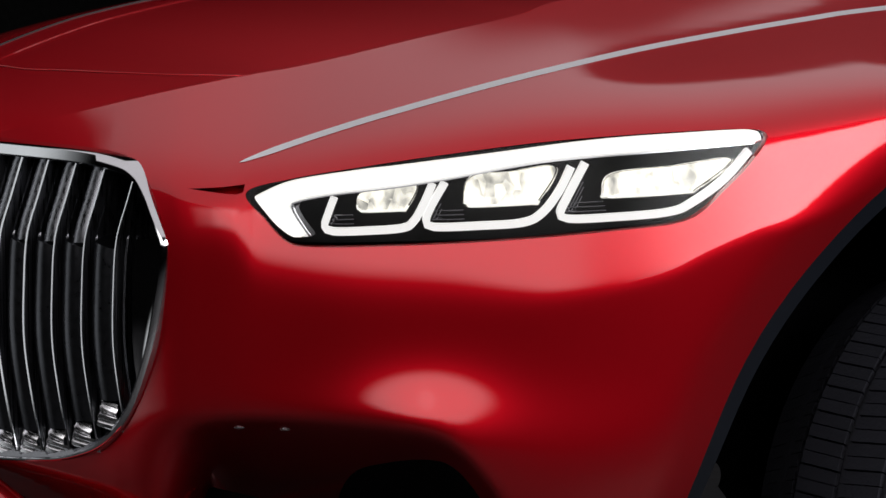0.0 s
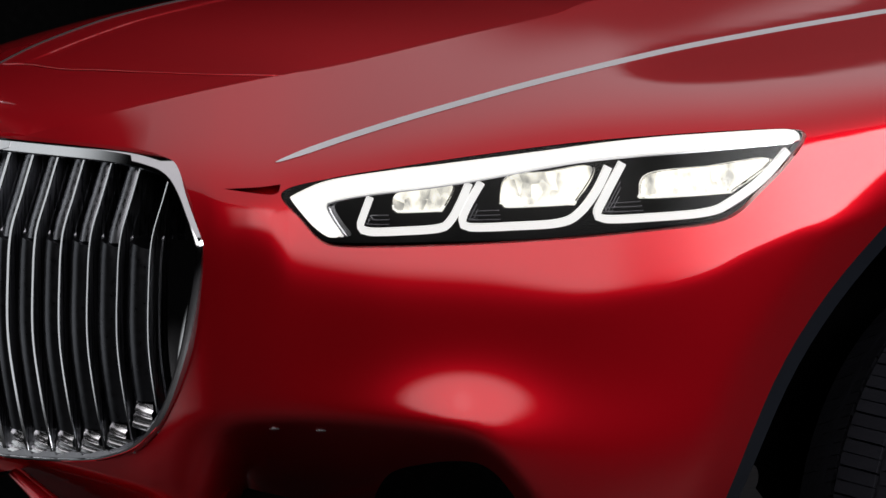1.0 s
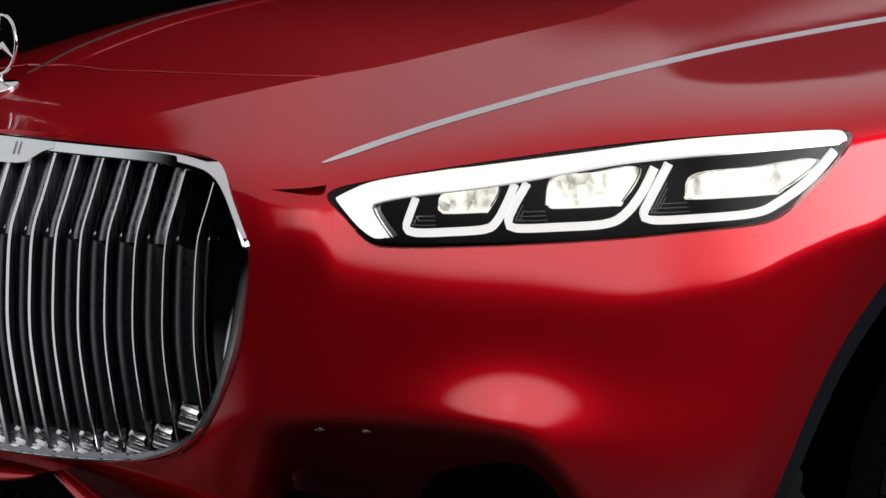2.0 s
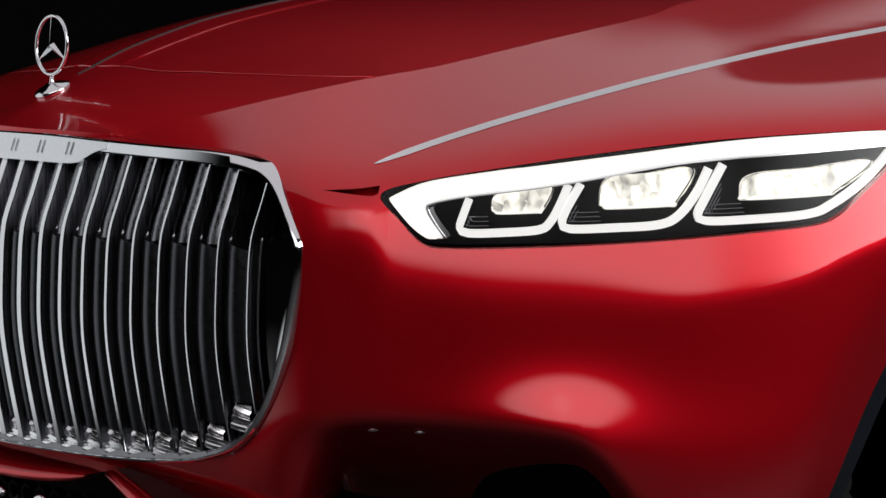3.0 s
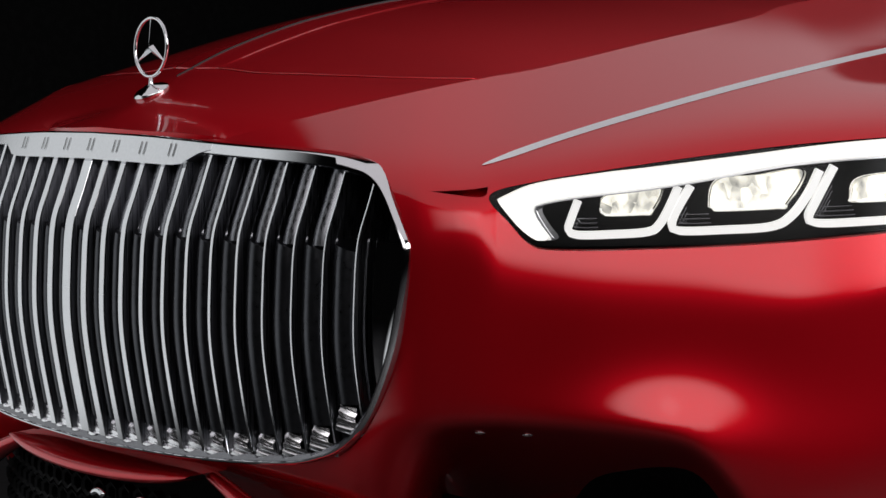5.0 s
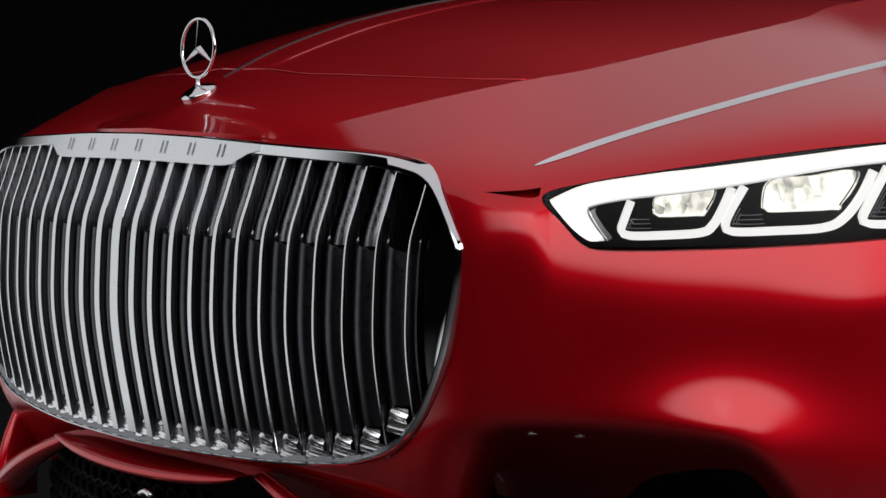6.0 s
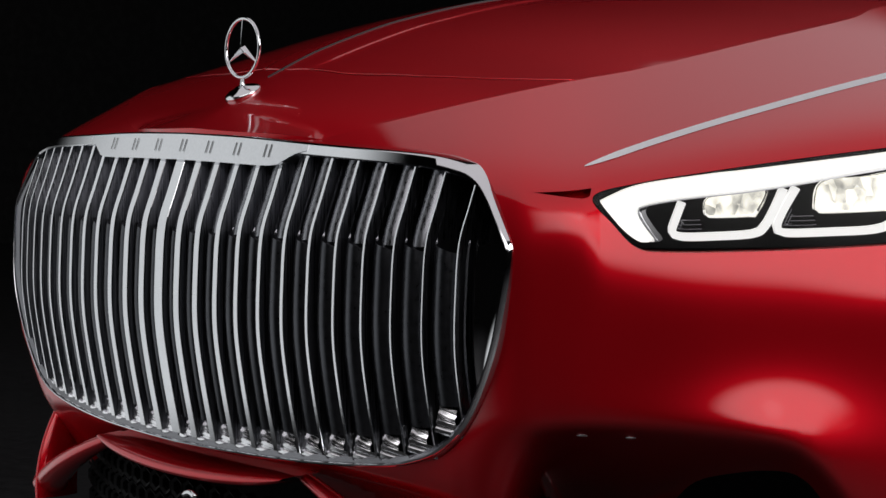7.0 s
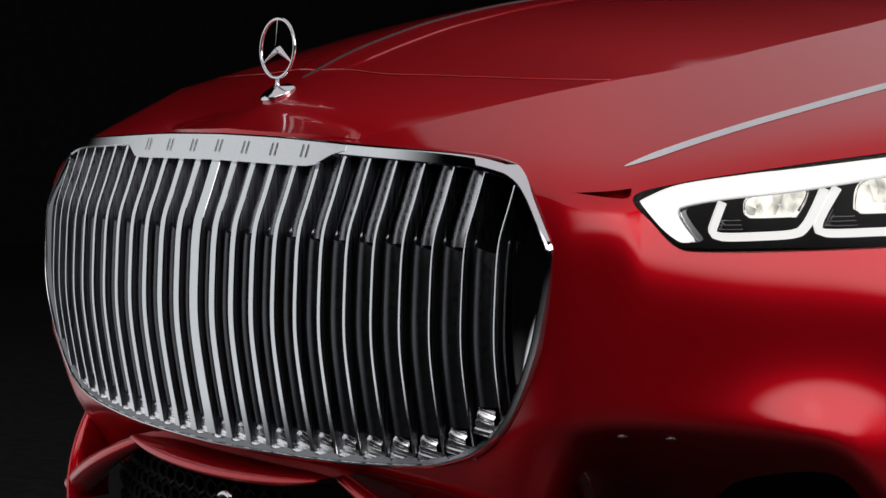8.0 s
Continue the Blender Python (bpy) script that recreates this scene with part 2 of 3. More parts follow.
def depth(s, z):
    d = spline(PLAN, s) + spline(FALL, s)*soft(z-spline(SHOULDER, s), .012)
    ridge = spline(RIDGE, s)
    lift = max(0, spline(LIFT, s)) if .2 < s < .5 else 0
    swell = lift * (1 / (1 + math.exp(-(.990 - z) / .012)))
    d += .32*(soft(z-ridge-swell, .0125 - .008 / (1 + math.exp(-(s - .66) / .04))) - (.965-ridge))   # beam under the lamps
    front = 1/(1+math.exp((s-.80)/.06))
    d -= .016*front/(1+math.exp(-(s-.42)/.03))*soft(.80-z, .02)/.08*bell(z-.70, .12)  # lower bumper comes forward
    d -= .0215*bell(s-.578, .082)*bell(z-.741, .053)         # boss over the intake
    d += .80*soft(.664-z, .005)/(1+math.exp((s-.27)/.02))    # roll under the grille
    if .26 < s < .75:
        fade = 1/(1+math.exp(-(s-.335)/.014))
        d += 1.8*fade*soft(spline(UNDER, s)-z, .0045)   # undercut over the intake
    if s > .6:
        top = 1.1209 + .185*(s-.8112)
        dip = 1/(1+math.exp(-(s-.78)/.022))
        d += .80*dip*(soft(z-1.084, .006) - soft(z-top+.002, .004))   # hollow under the fender trim
        y = s*S50 + spline(PLAN, s)*C50
        d += .38*soft(.528-math.hypot(y-WHEEL_Y, z-WHEEL_Z), .009)   # turns in towards the wheel arch
    return d + .05*soft(.70-z, .03)/.1                     # and tucks under


def lamp_face(s, z):
    """The headlamp's own face, which stands steeper than the skin round it."""
    return depth(s, .935) + .010 + .20 * (z - .935)


def skin(s, z, off=0.0, side=1, face=depth):
    d = face(s, z) + off
    return Vector((side * (s * C50 - d * S50), s * S50 + d * C50, z))


def skin_normal(s, z, side=1, face=depth):
    e = 0.0015
    n = (skin(s + e, z, 0, side, face) - skin(s - e, z, 0, side, face)).cross(skin(s, z + e, 0, side, face) - skin(s, z - e, 0, side, face)) * side
    return n.normalized()


def lay(name, outline, mat, parent, front=0.0, thick=0.0, step=0.012, side=1, holes=(), label="", face=depth, extra=()):
    """A panel on the body's skin, with the given outline, set back by front and thick deep at its rims."""
    co, tris = fill(outline, holes, step, extra)
    verts = [skin(s, z, front, side, face) for s, z in co]
    normals = [skin_normal(s, z, side, face) for s, z in co]
    faces = [t if side == 1 else t[::-1] for t in tris]
    if thick:
        for loop, way in [(outline, 1), *[(h, -1) for h in holes]]:
            n = len(loop)
            area = sum(loop[i - 1][0] * loop[i][1] - loop[i][0] * loop[i - 1][1] for i in range(n)) * way
            a = len(verts)
            for i, (s, z) in enumerate(loop):
                (s0, z0), (s1, z1) = loop[i - 1], loop[(i + 1) % n]
                t = Vector((s1 - s0, z1 - z0)).normalized() * (1 if area > 0 else -1) * way
                out = Vector((side * t.y * C50, t.y * S50, -t.x))
                for off in (0, thick):
                    verts.append(skin(s, z, front + off, side, face))
                    normals.append(out)
            for i in range(n):
                p, q = a + 2 * i, a + 2 * ((i + 1) % n)
                quad = (p, p + 1, q + 1, q) if (area > 0) == (way > 0) else (p, q, q + 1, p + 1)
                faces.append(quad if side == 1 else quad[::-1])
    return part(name, mesh_of(name, verts, faces, normals), mat, parent, label)


def tube(points, radius, sides=8, closed=False, flat=1.0):
    """A round bar along points."""
    bm = bmesh.new()
    pts = [Vector(p) for p in points]
    rings, n = [], len(pts)
    for i, p in enumerate(pts):
        t = (pts[(i + 1) % n if closed else min(i + 1, n - 1)] - pts[i - 1 if closed or i else 0]).normalized()
        u = t.orthogonal() if abs(t.y) > 0.9 else t.cross(Vector((0, 1, 0)))
        u.normalize()
        v = t.cross(u)
        r = radius(i / (n - 1)) if callable(radius) else radius
        rings.append([bm.verts.new(p + r * (math.cos(a) * u + flat * math.sin(a) * v)) for a in [2 * math.pi * k / sides for k in range(sides)]])
    for i in range(n if closed else n - 1):
        a, b = rings[i], rings[(i + 1) % n]
        for k in range(sides):
            bm.faces.new((a[k], a[(k + 1) % sides], b[(k + 1) % sides], b[k]))
    if not closed:
        bm.faces.new(rings[0])
        bm.faces.new(rings[-1])
    return bm


def ring_sweep(loops, closed=True):
    """Skins neighbouring loops of equal length into one bmesh."""
    bm = bmesh.new()
    rows = [[bm.verts.new(p) for p in l] for l in loops]
    n = len(rows[0])
    for a, b in zip(rows, rows[1:]):
        for i in range(n if closed else n - 1):
            bm.faces.new((a[i], a[(i + 1) % n], b[(i + 1) % n], b[i]))
    return bm


def box(bm, lo, hi, bevel=0.0):
    made = bmesh.ops.create_cube(bm, size=1)
    m = Matrix.Translation((Vector(lo) + Vector(hi)) / 2) @ Matrix.Diagonal((*(Vector(hi) - Vector(lo)), 1))
    bmesh.ops.transform(bm, matrix=m, verts=made["verts"])
    if bevel:
        edges = list({e for v in made["verts"] for e in v.link_edges})
        bmesh.ops.bevel(bm, geom=edges, offset=bevel, segments=2, affect="EDGES")


# ---- the studio ----
GROUND = 0.173


def studio():
    bm = bmesh.new()
    box(bm, (-9, -9, GROUND - 0.1), (9, 9, GROUND))
    part("floor", bm_data("floor", bm), FLOOR)
    tagged(bpy.data.objects["floor"], "plain dark studio floor under the car", "floor", kind="structure")
    for name, lo, hi in (("wall_north", (-9, 9, 0), (9, 9.2, 7)), ("wall_south", (-9, -9.2, 0), (9, -9, 7)), ("wall_east", (9, -9, 0), (9.2, 9, 7)), ("wall_west", (-9.2, -9, 0), (-9, 9, 7))):
        bm = bmesh.new()
        box(bm, lo, hi)
        tagged(part(name, bm_data(name, bm), DRAPE), "black cloth studio wall", "wall", kind="structure")
    bm = bmesh.new()
    box(bm, (-9, -9, 7.004), (9, 9, 7.2))
    tagged(part("ceiling", bm_data("ceiling", bm), DRAPE), "black studio ceiling", "ceiling", kind="structure")


studio()

# ---- the car ----
car = tagged(new("car"), "glossy red luxury car with upright chrome grille and lit headlamps", "car")
car.location = (0, 0, 0)

GRILLE_RIM = [(0, 1.036), (.12, 1.034), (.232, 1.029), (.375, 1.022), (.432, 1.014), (.459, 1.003), (.481, .982), (.513, .939), (.519, .918), (.515, .871), (.503, .813), (.473, .752), (.439, .716), (.400, .696), (.340, .684), (.186, .674), (0, .670)]
GRILLE_FALL = [(.60, .034), (.684, .017), (.76, .002), (.82, -.006), (.88, -.005), (.931, 0), (.97, .014), (1.03, .036)]


def grille_front(x, z):
    return -.113 + .093 * (abs(x) / .520) ** 2.3 + spline(GRILLE_FALL, z)


CREASE = [(0.1048, 1.0304), (0.2114, 1.0578), (0.3032, 1.0793), (0.3839, 1.0957), (0.4597, 1.1088), (0.5901, 1.1393), (0.7082, 1.1664), (0.7702, 1.1855)] + [(1.0, 1.222), (1.3, 1.254), (1.75, 1.285)]
LAMP = [(0.3973, 0.9800), (0.4457, 0.9942), (0.5148, 1.0060), (0.5951, 1.0181), (0.6934, 1.0304), (0.7819, 1.0373), (0.8727, 1.0417), (0.9230, 1.0424), (0.9378, 1.0377), (0.9357, 1.0290), (0.9153, 1.0046), (0.8864, 0.9792), (0.8642, 0.9603), (0.8367, 0.9489), (0.7772, 0.9426), (0.6614, 0.9338), (0.5478, 0.9283), (0.4684, 0.9265), (0.4399, 0.9306), (0.4170, 0.9528)]
NOTCH = [(0.3381, 0.9835), (0.3381, 0.9835), (0.3718, 0.9854), (0.3960, 0.9883), (0.3960, 0.9883), (0.3944, 0.9811), (0.3944, 0.9811), (0.3881, 0.9783), (0.3678, 0.9798)]
INTAKE = [(.505, .672), (.545, .697), (.585, .706), (.607, .700), (.628, .676), (.648, .640), (.662, .590), (.664, .520), (.664, .520), (.505, .520), (.505, .520), (.490, .600)]
TYRE_Y, TYRE_Z = 1.065, .52


def s_at(y, z):
    """The place along the skin at which it lies y metres behind the nose."""
    lo, hi = .3, 2.4
    for _ in range(40):
        mid = (lo + hi) / 2
        if skin(mid, z).y < y:
            lo = mid
        else:
            hi = mid
    return lo


def arch_line(radius):
    out = []
    for k in range(73):
        a = radians(205 - 230 * k / 72)
        y, z = WHEEL_Y + radius * math.cos(a), WHEEL_Z + radius * math.sin(a)
        out.append((s_at(y, z), z))
    return out


def grille_gap():
    """The edge of the body panel along the grille, from the crease round to the centre line."""
    return curve_through([(0.0982, 1.0284), (0.2127, 1.0222), (0.2608, 1.0149), (0.2824, 1.0077), (0.2966, 0.9869), (0.3146, 0.9395), (0.3168, 0.9222), (0.3108, 0.8705), (0.2998, 0.8122), (0.2799, 0.7518), (0.2569, 0.7165), (0.2274, 0.6956), (0.1772, 0.6812), (0.0573, 0.6663), (-0.0623, 0.6597)], .008)



def grow(outline, by):
    """An outline moved outwards from its middle."""
    cx, cz = (sum(p[i] for p in outline) / len(outline) for i in (0, 1))
    return [(s + by * (s - cx) / math.hypot(s - cx, z - cz), z + by * (z - cz) / math.hypot(s - cx, z - cz)) for s, z in outline]


def body_panel(side):
    edge = curve_through(CREASE, .008)
    arch = arch_line(ARCH_R)
    low = .36
    outline = edge + [(1.78, 1.2), (1.78, .8), (arch[-1][0] + .03, arch[-1][1] - .02)] + arch[::-1]
    outline += [(.80, .40), (.78, low), (.6, low), (.41, low), (.33, .50), (.26, .545), (.17, .600), (.11, .635), (.06, .6445), (-.05, .6445)] + grille_gap()[::-1][:-1]
    lamp, intake = curve_through(LAMP, .005, True), curve_through(INTAKE, .008, True)
    ridge = [(s, spline(RIDGE, s) + k * .003) for s in [.33 + .0055 * i for i in range(150)] for k in range(-4, 6)]
    ridge += [(.47 + .0052 * i, .762 + .0052 * j) for i in range(38) for j in range(12)]
    ridge += [(.33 + .0052 * i, .905 + .0052 * j) for i in range(20) for j in range(16)]
    ridge += [(u, spline(UNDER, u) + k * .003) for u in [.32 + .0055 * i for i in range(62)] for k in range(-5, 5)]
    lay("body_panel", outline, PAINT, car, 0, .022, .0095, side, [lamp, intake, curve_through(NOTCH, .004, True)], "glossy red fender and bumper skin", extra=ridge)
    lay("wheel_arch_trim", arch + arch_line(ARCH_R - .022)[::-1], CLADDING, car, .003, .03, .012, side, (), "dark blue-grey wheel arch trim")
    lay("intake_recess", curve_through([(s, z + .004) for s, z in INTAKE], .01, True), MATT, car, .05, -.045, .02, side, (), "matt black air intake recess")
    lay("lamp_notch", curve_through(grow(NOTCH, .004), .005, True), PAINT, car, .016, 0, .01, side, (), "red recess beside the headlamp")


for side in (1, -1):
    body_panel(side)

# crease curve in space, for the hood
CREASE_3D = [tuple(skin(s, z)) for s, z in curve_through(CREASE, .01)]
CREASE_X = [(p[1], p[0]) for p in CREASE_3D[::4]]
CREASE_Z = [(p[1], p[2]) for p in CREASE_3D[::4]]
NOSE_Y = CREASE_3D[0][1]
SPINE = [(-.078, 1.036), (-.05, 1.052), (0, 1.080), (.038, 1.0995), (.107, 1.128), (.176, 1.151), (.238, 1.168), (.36, 1.192), (.55, 1.216), (.9, 1.248), (1.6, 1.29)]


def dome_half(y):
    """Half the width of the raised spear along the hood."""
    return spline([(.055, .046), (.065, .0485), (.096, .0555), (.152, .0575), (.203, .0575), (.307, .060), (.385, .0585), (1.0, .10), (1.6, .14)], y)


def hood_z(x, y):
    yy = max(y, NOSE_Y)
    xc, zc, mid = spline(CREASE_X, yy), spline(CREASE_Z, yy), spline(SPINE, y)
    edge = zc if y >= NOSE_Y else zc - (NOSE_Y - y) * .1
    z = mid - (mid - edge) * min(abs(x) / xc, 1.2) ** 1.4
    rise = 1 / (1 + math.exp(min(60, (abs(x) - dome_half(y)) / .0016)))
    return z + .0016 * rise * min(1, max(0, (y - .05) / .05))


def shut_y(x):
    """The line at which the nose panel ends and the hood begins."""
    return spline([(0, .058), (.048, .065), (.126, .068), (.203, .085), (.25, .097), (.330, .128), (.403, .179), (.44, .215)], abs(x))


def crease_x(y):
    return spline(CREASE_X, y)


def top_sheet(name, outline, label, extra=()):
    co, tris = fill(outline, (), .013, extra)
    e = .0006
    verts = [(x, y, hood_z(x, y)) for x, y in co]
    normals = [Vector((hood_z(x - e, y) - hood_z(x + e, y), hood_z(x, y - e) - hood_z(x, y + e), 2 * e)).normalized() for x, y in co]
    faces = list(tris)
    a, n = len(verts), len(outline)
    for x, y in outline:
        for drop in (0, .018):
            verts.append((x, y, hood_z(x, y) - drop))
            normals.append(Vector((x, y - .4, 0)).normalized())
    for i in range(n):
        p, q = a + 2 * i, a + 2 * ((i + 1) % n)
        faces.append((p, p + 1, q + 1, q))
    return part(name, mesh_of(name, verts, faces, normals), PAINT, car, label)


def tops():
    right = [(p[0], p[1]) for p in CREASE_3D]
    corner = next(i for i, p in enumerate(right) if p[1] > shut_y(p[0]))
    xs = [right[corner][0] * k / 40 for k in range(40, -41, -1)]
    front = [(x, grille_front(x, 1.034) + .004) for x in [-right[0][0] + 2 * right[0][0] * k / 30 for k in range(31)]]
    front = [(x, y + (NOSE_Y - front[-1][1]) * (abs(x) / right[0][0]) ** 3) for x, y in front]
    nose = front[:-1] + right[:corner] + [(x, shut_y(x) - .0035) for x in xs] + [(-x, y) for x, y in right[:corner][::-1]][:-1]
    top_sheet("nose_panel", nose, "glossy red nose panel over the grille")
    rear = 1.30
    sides = [p for p in right[corner:] if p[1] < rear]
    hood = [(x, shut_y(x)) for x in xs[::-1]] + sides[1:] + [(crease_x(rear) * (1 - k / 12), rear) for k in range(25)] + [(-x, y) for x, y in sides[1:][::-1]]
    spear = [(sign * (dome_half(y) + off), y) for y in [.075 + .006 * k for k in range(190)] for off in (-.006, -.0035, -.002, -.001, 0, .001, .002, .0035, .006) for sign in (-1, 1)]
    top_sheet("hood", hood, "glossy red hood with a raised central spear", spear)


tops()


def hood_fin():
    """The slim trim that runs back along the hood's centre line."""
    pts = [.036 + .9 * (k / 60) ** 1.2 for k in range(61)]
    rows = [[], [], [], []]
    for i, y in enumerate(pts):
        w = .0017 * min(1, .25 + i / 4)
        for r, (x, up) in zip(rows, ((-w, -.001), (-w * .6, .0014), (w * .6, .0014), (w, -.001))):
            r.append((x, y, hood_z(x, y) + up))
    part("hood_trim", bm_data("hood_trim", ring_sweep(rows, False), True), BLACK, car, "slim dark chrome strip on the hood")


hood_fin()


def hood_edges():
    """The folded front edge of the hood on either side of the spear."""
    for sign in (-1, 1):
        pts = [(sign * x, shut_y(x) + .0002, hood_z(x, shut_y(x)) - .0004) for x in [.048 + .345 * k / 50 for k in range(51)]]
        part("hood_edge", bm_data("hood_edge", tube(pts, .0011, 8), True), PAINT, car, "folded red front edge of the hood")


hood_edges()

STRIP = [(0.3901, 1.0095), (0.4690, 1.0358), (0.5526, 1.0604), (0.6766, 1.0924), (0.8112, 1.1209), (0.9552, 1.1456), (1.0660, 1.1628), (1.1579, 1.1751)] + [(1.45, 1.205)]
for side in (1, -1):
    line = curve_through(STRIP, .008)
    lay("fender_trim", stroke(line, (.0056, .0052), 5), BRIGHT, car, -.0012, .003, .006, side, (), "brushed aluminium trim strip")

# ---- headlamps ----
LIGHT_BAR = [(0.4055, 0.9745), (0.4118, 0.9779), (0.4457, 0.9887), (0.5147, 1.0000), (0.5490, 1.0041), (0.6063, 1.0115), (0.6638, 1.0188), (0.7221, 1.0264), (0.7813, 1.0322), (0.8415, 1.0357), (0.9027, 1.0386), (0.9273, 1.0378), (0.9323, 1.0325), (0.9237, 1.0269), (0.8401, 1.0204), (0.7213, 1.0118), (0.6632, 1.0037), (0.6057, 0.9931), (0.5486, 0.9840), (0.4858, 0.9764), (0.4503, 0.9727), (0.4406, 0.9653), (0.4485, 0.9503), (0.4576, 0.9375), (0.4456, 0.9346), (0.4302, 0.9445), (0.4159, 0.9601)]
GUIDES = (
    [(0.4870, 0.9747), (0.4800, 0.9562), (0.4771, 0.9450), (0.4856, 0.9401), (0.5196, 0.9409), (0.5565, 0.9439), (0.5680, 0.9512), (0.5779, 0.9679), (0.5874, 0.9892)],
    [(0.5999, 0.9903), (0.5852, 0.9652), (0.5804, 0.9512), (0.5877, 0.9451), (0.6332, 0.9462), (0.6789, 0.9493), (0.6993, 0.9592), (0.7173, 0.9815), (0.7297, 1.0056)],
    [(0.7445, 1.0094), (0.7258, 0.9758), (0.7177, 0.9590), (0.7251, 0.9528), (0.7658, 0.9534), (0.8311, 0.9580), (0.8586, 0.9683), (0.8931, 0.9917), (0.9207, 1.0200)],
)
PROJECTORS = (
    [(0.5143, 0.9777), (0.5429, 0.9829), (0.5714, 0.9858), (0.5608, 0.9628), (0.5539, 0.9606), (0.5153, 0.9593), (0.5108, 0.9626)],
    [(0.6274, 0.9942), (0.6688, 0.9997), (0.7151, 1.0040), (0.6967, 0.9704), (0.6880, 0.9671), (0.6250, 0.9646), (0.6199, 0.9674)],
    [(0.7745, 0.9967), (0.8392, 1.0039), (0.9040, 1.0105), (0.8652, 0.9807), (0.8499, 0.9764), (0.7724, 0.9730), (0.7649, 0.9754)],
)


def headlamp(side):
    lamp = lay("headlamp", curve_through(grow(LAMP, .004), .006, True), MATT, car, .060, -.045, .014, side, (), "lit triple-segment headlamp in black housing", lamp_face)
    lay("light_bar", curve_through([(s, z + .0026 * (1 < i < 12) + .0034 * (12 < i < 20)) for i, (s, z) in enumerate(LIGHT_BAR)], .005, True), GLOW, lamp, .010, .02, .009, side, (), "glowing white daytime light bar", lamp_face)
    lay("chrome_edge", curve_through([(s + .010 * (s < .47), z) for s, z in LIGHT_BAR], .005, True), CHROME, lamp, .017, .02, .012, side, (), "thin chrome edge", lamp_face)
    inner = [(s, z + .0010) for s, z in LIGHT_BAR[13:20]] + [(s, z - .0022) for s, z in LIGHT_BAR[20:21]] + [(s + .0026, z) for s, z in LIGHT_BAR[21:24]]
    lay("bar_edge", stroke(curve_through(inner, .005), .0013), CHROME, lamp, .009, .006, .005, side, (), "thin chrome line along the light bar", lamp_face)
    for path in GUIDES:
        lay("light_guide", stroke(curve_through(path, .004), .0074), GUIDE, lamp, .014, .016, .006, side, (), "glowing white U-shaped light guide", lamp_face)
    for outline, path in zip(PROJECTORS, GUIDES):
        rim = curve_through(outline, .004, True)
        lay("reflector", rim, WARM, lamp, .042, .01, .008, side, (), "warm lit reflector", lamp_face)
        low = [p for p in rim if p[1] < min(q[1] for q in rim) + .007]
        # the chrome rim's shine is put into a glow of its own
        lay("reflector_rim", stroke(sorted(low), .0022), GLOW, lamp, .034, .006, .005, side, (), "reflector rim, its chrome shine put into a glow", lamp_face)
        lay("projector_lens", curve_through(grow(outline, .001), .004, True), CRYSTAL, lamp, .026, .012, .006, side, (), "clear faceted projector lens", lamp_face)
        line = curve_through(path, .004)
        for inset, deep in ((.0075, .022), (.0115, .030), (.0155, .038)):
            shifted = []
            for i in range(2, int(len(line) * .40)):
                (s0, z0), (s1, z1) = line[i - 1], line[i + 1]
                n = math.hypot(s1 - s0, z1 - z0)
                shifted.append((line[i][0] - inset * (z1 - z0) / n, line[i][1] + inset * (s1 - s0) / n))
            shifted = shifted[int(inset * 400):]
            lay("bezel_step", stroke(shifted, .0009), SMOKED, lamp, deep, .008, .005, side, (), "thin stepped bezel edge", lamp_face)
    cover = lay("cover_lens", curve_through(grow(LAMP, -.001), .005, True), GLASS, lamp, .003, 0, .011, side, (), "clear headlamp cover", lamp_face)
    cover.visible_shadow = False
    return lamp


for side in (1, -1):
    headlamp(side)


# ---- grille ----
def rim_loop(inset, off, top_inset=None):
    """The grille's outline, inset towards its middle, on the grille's curved front."""
    half = curve_through(GRILLE_RIM, .008)
    loop = half + [(-x, z) for x, z in half[::-1]][1:-1]
    out = []
    n = len(loop)
    for i, (x, z) in enumerate(loop):
        (x0, z0), (x1, z1) = loop[i - 1], loop[(i + 1) % n]
        t = Vector((x1 - x0, z1 - z0)).normalized()
        up = max(0, t.x) ** 3 if top_inset is not None else 0
        by = inset + (top_inset - inset) * up if up else inset
        x, z = x + t.y * by, z - t.x * by
        out.append((x, grille_front(x, z) + off, z))
    return out


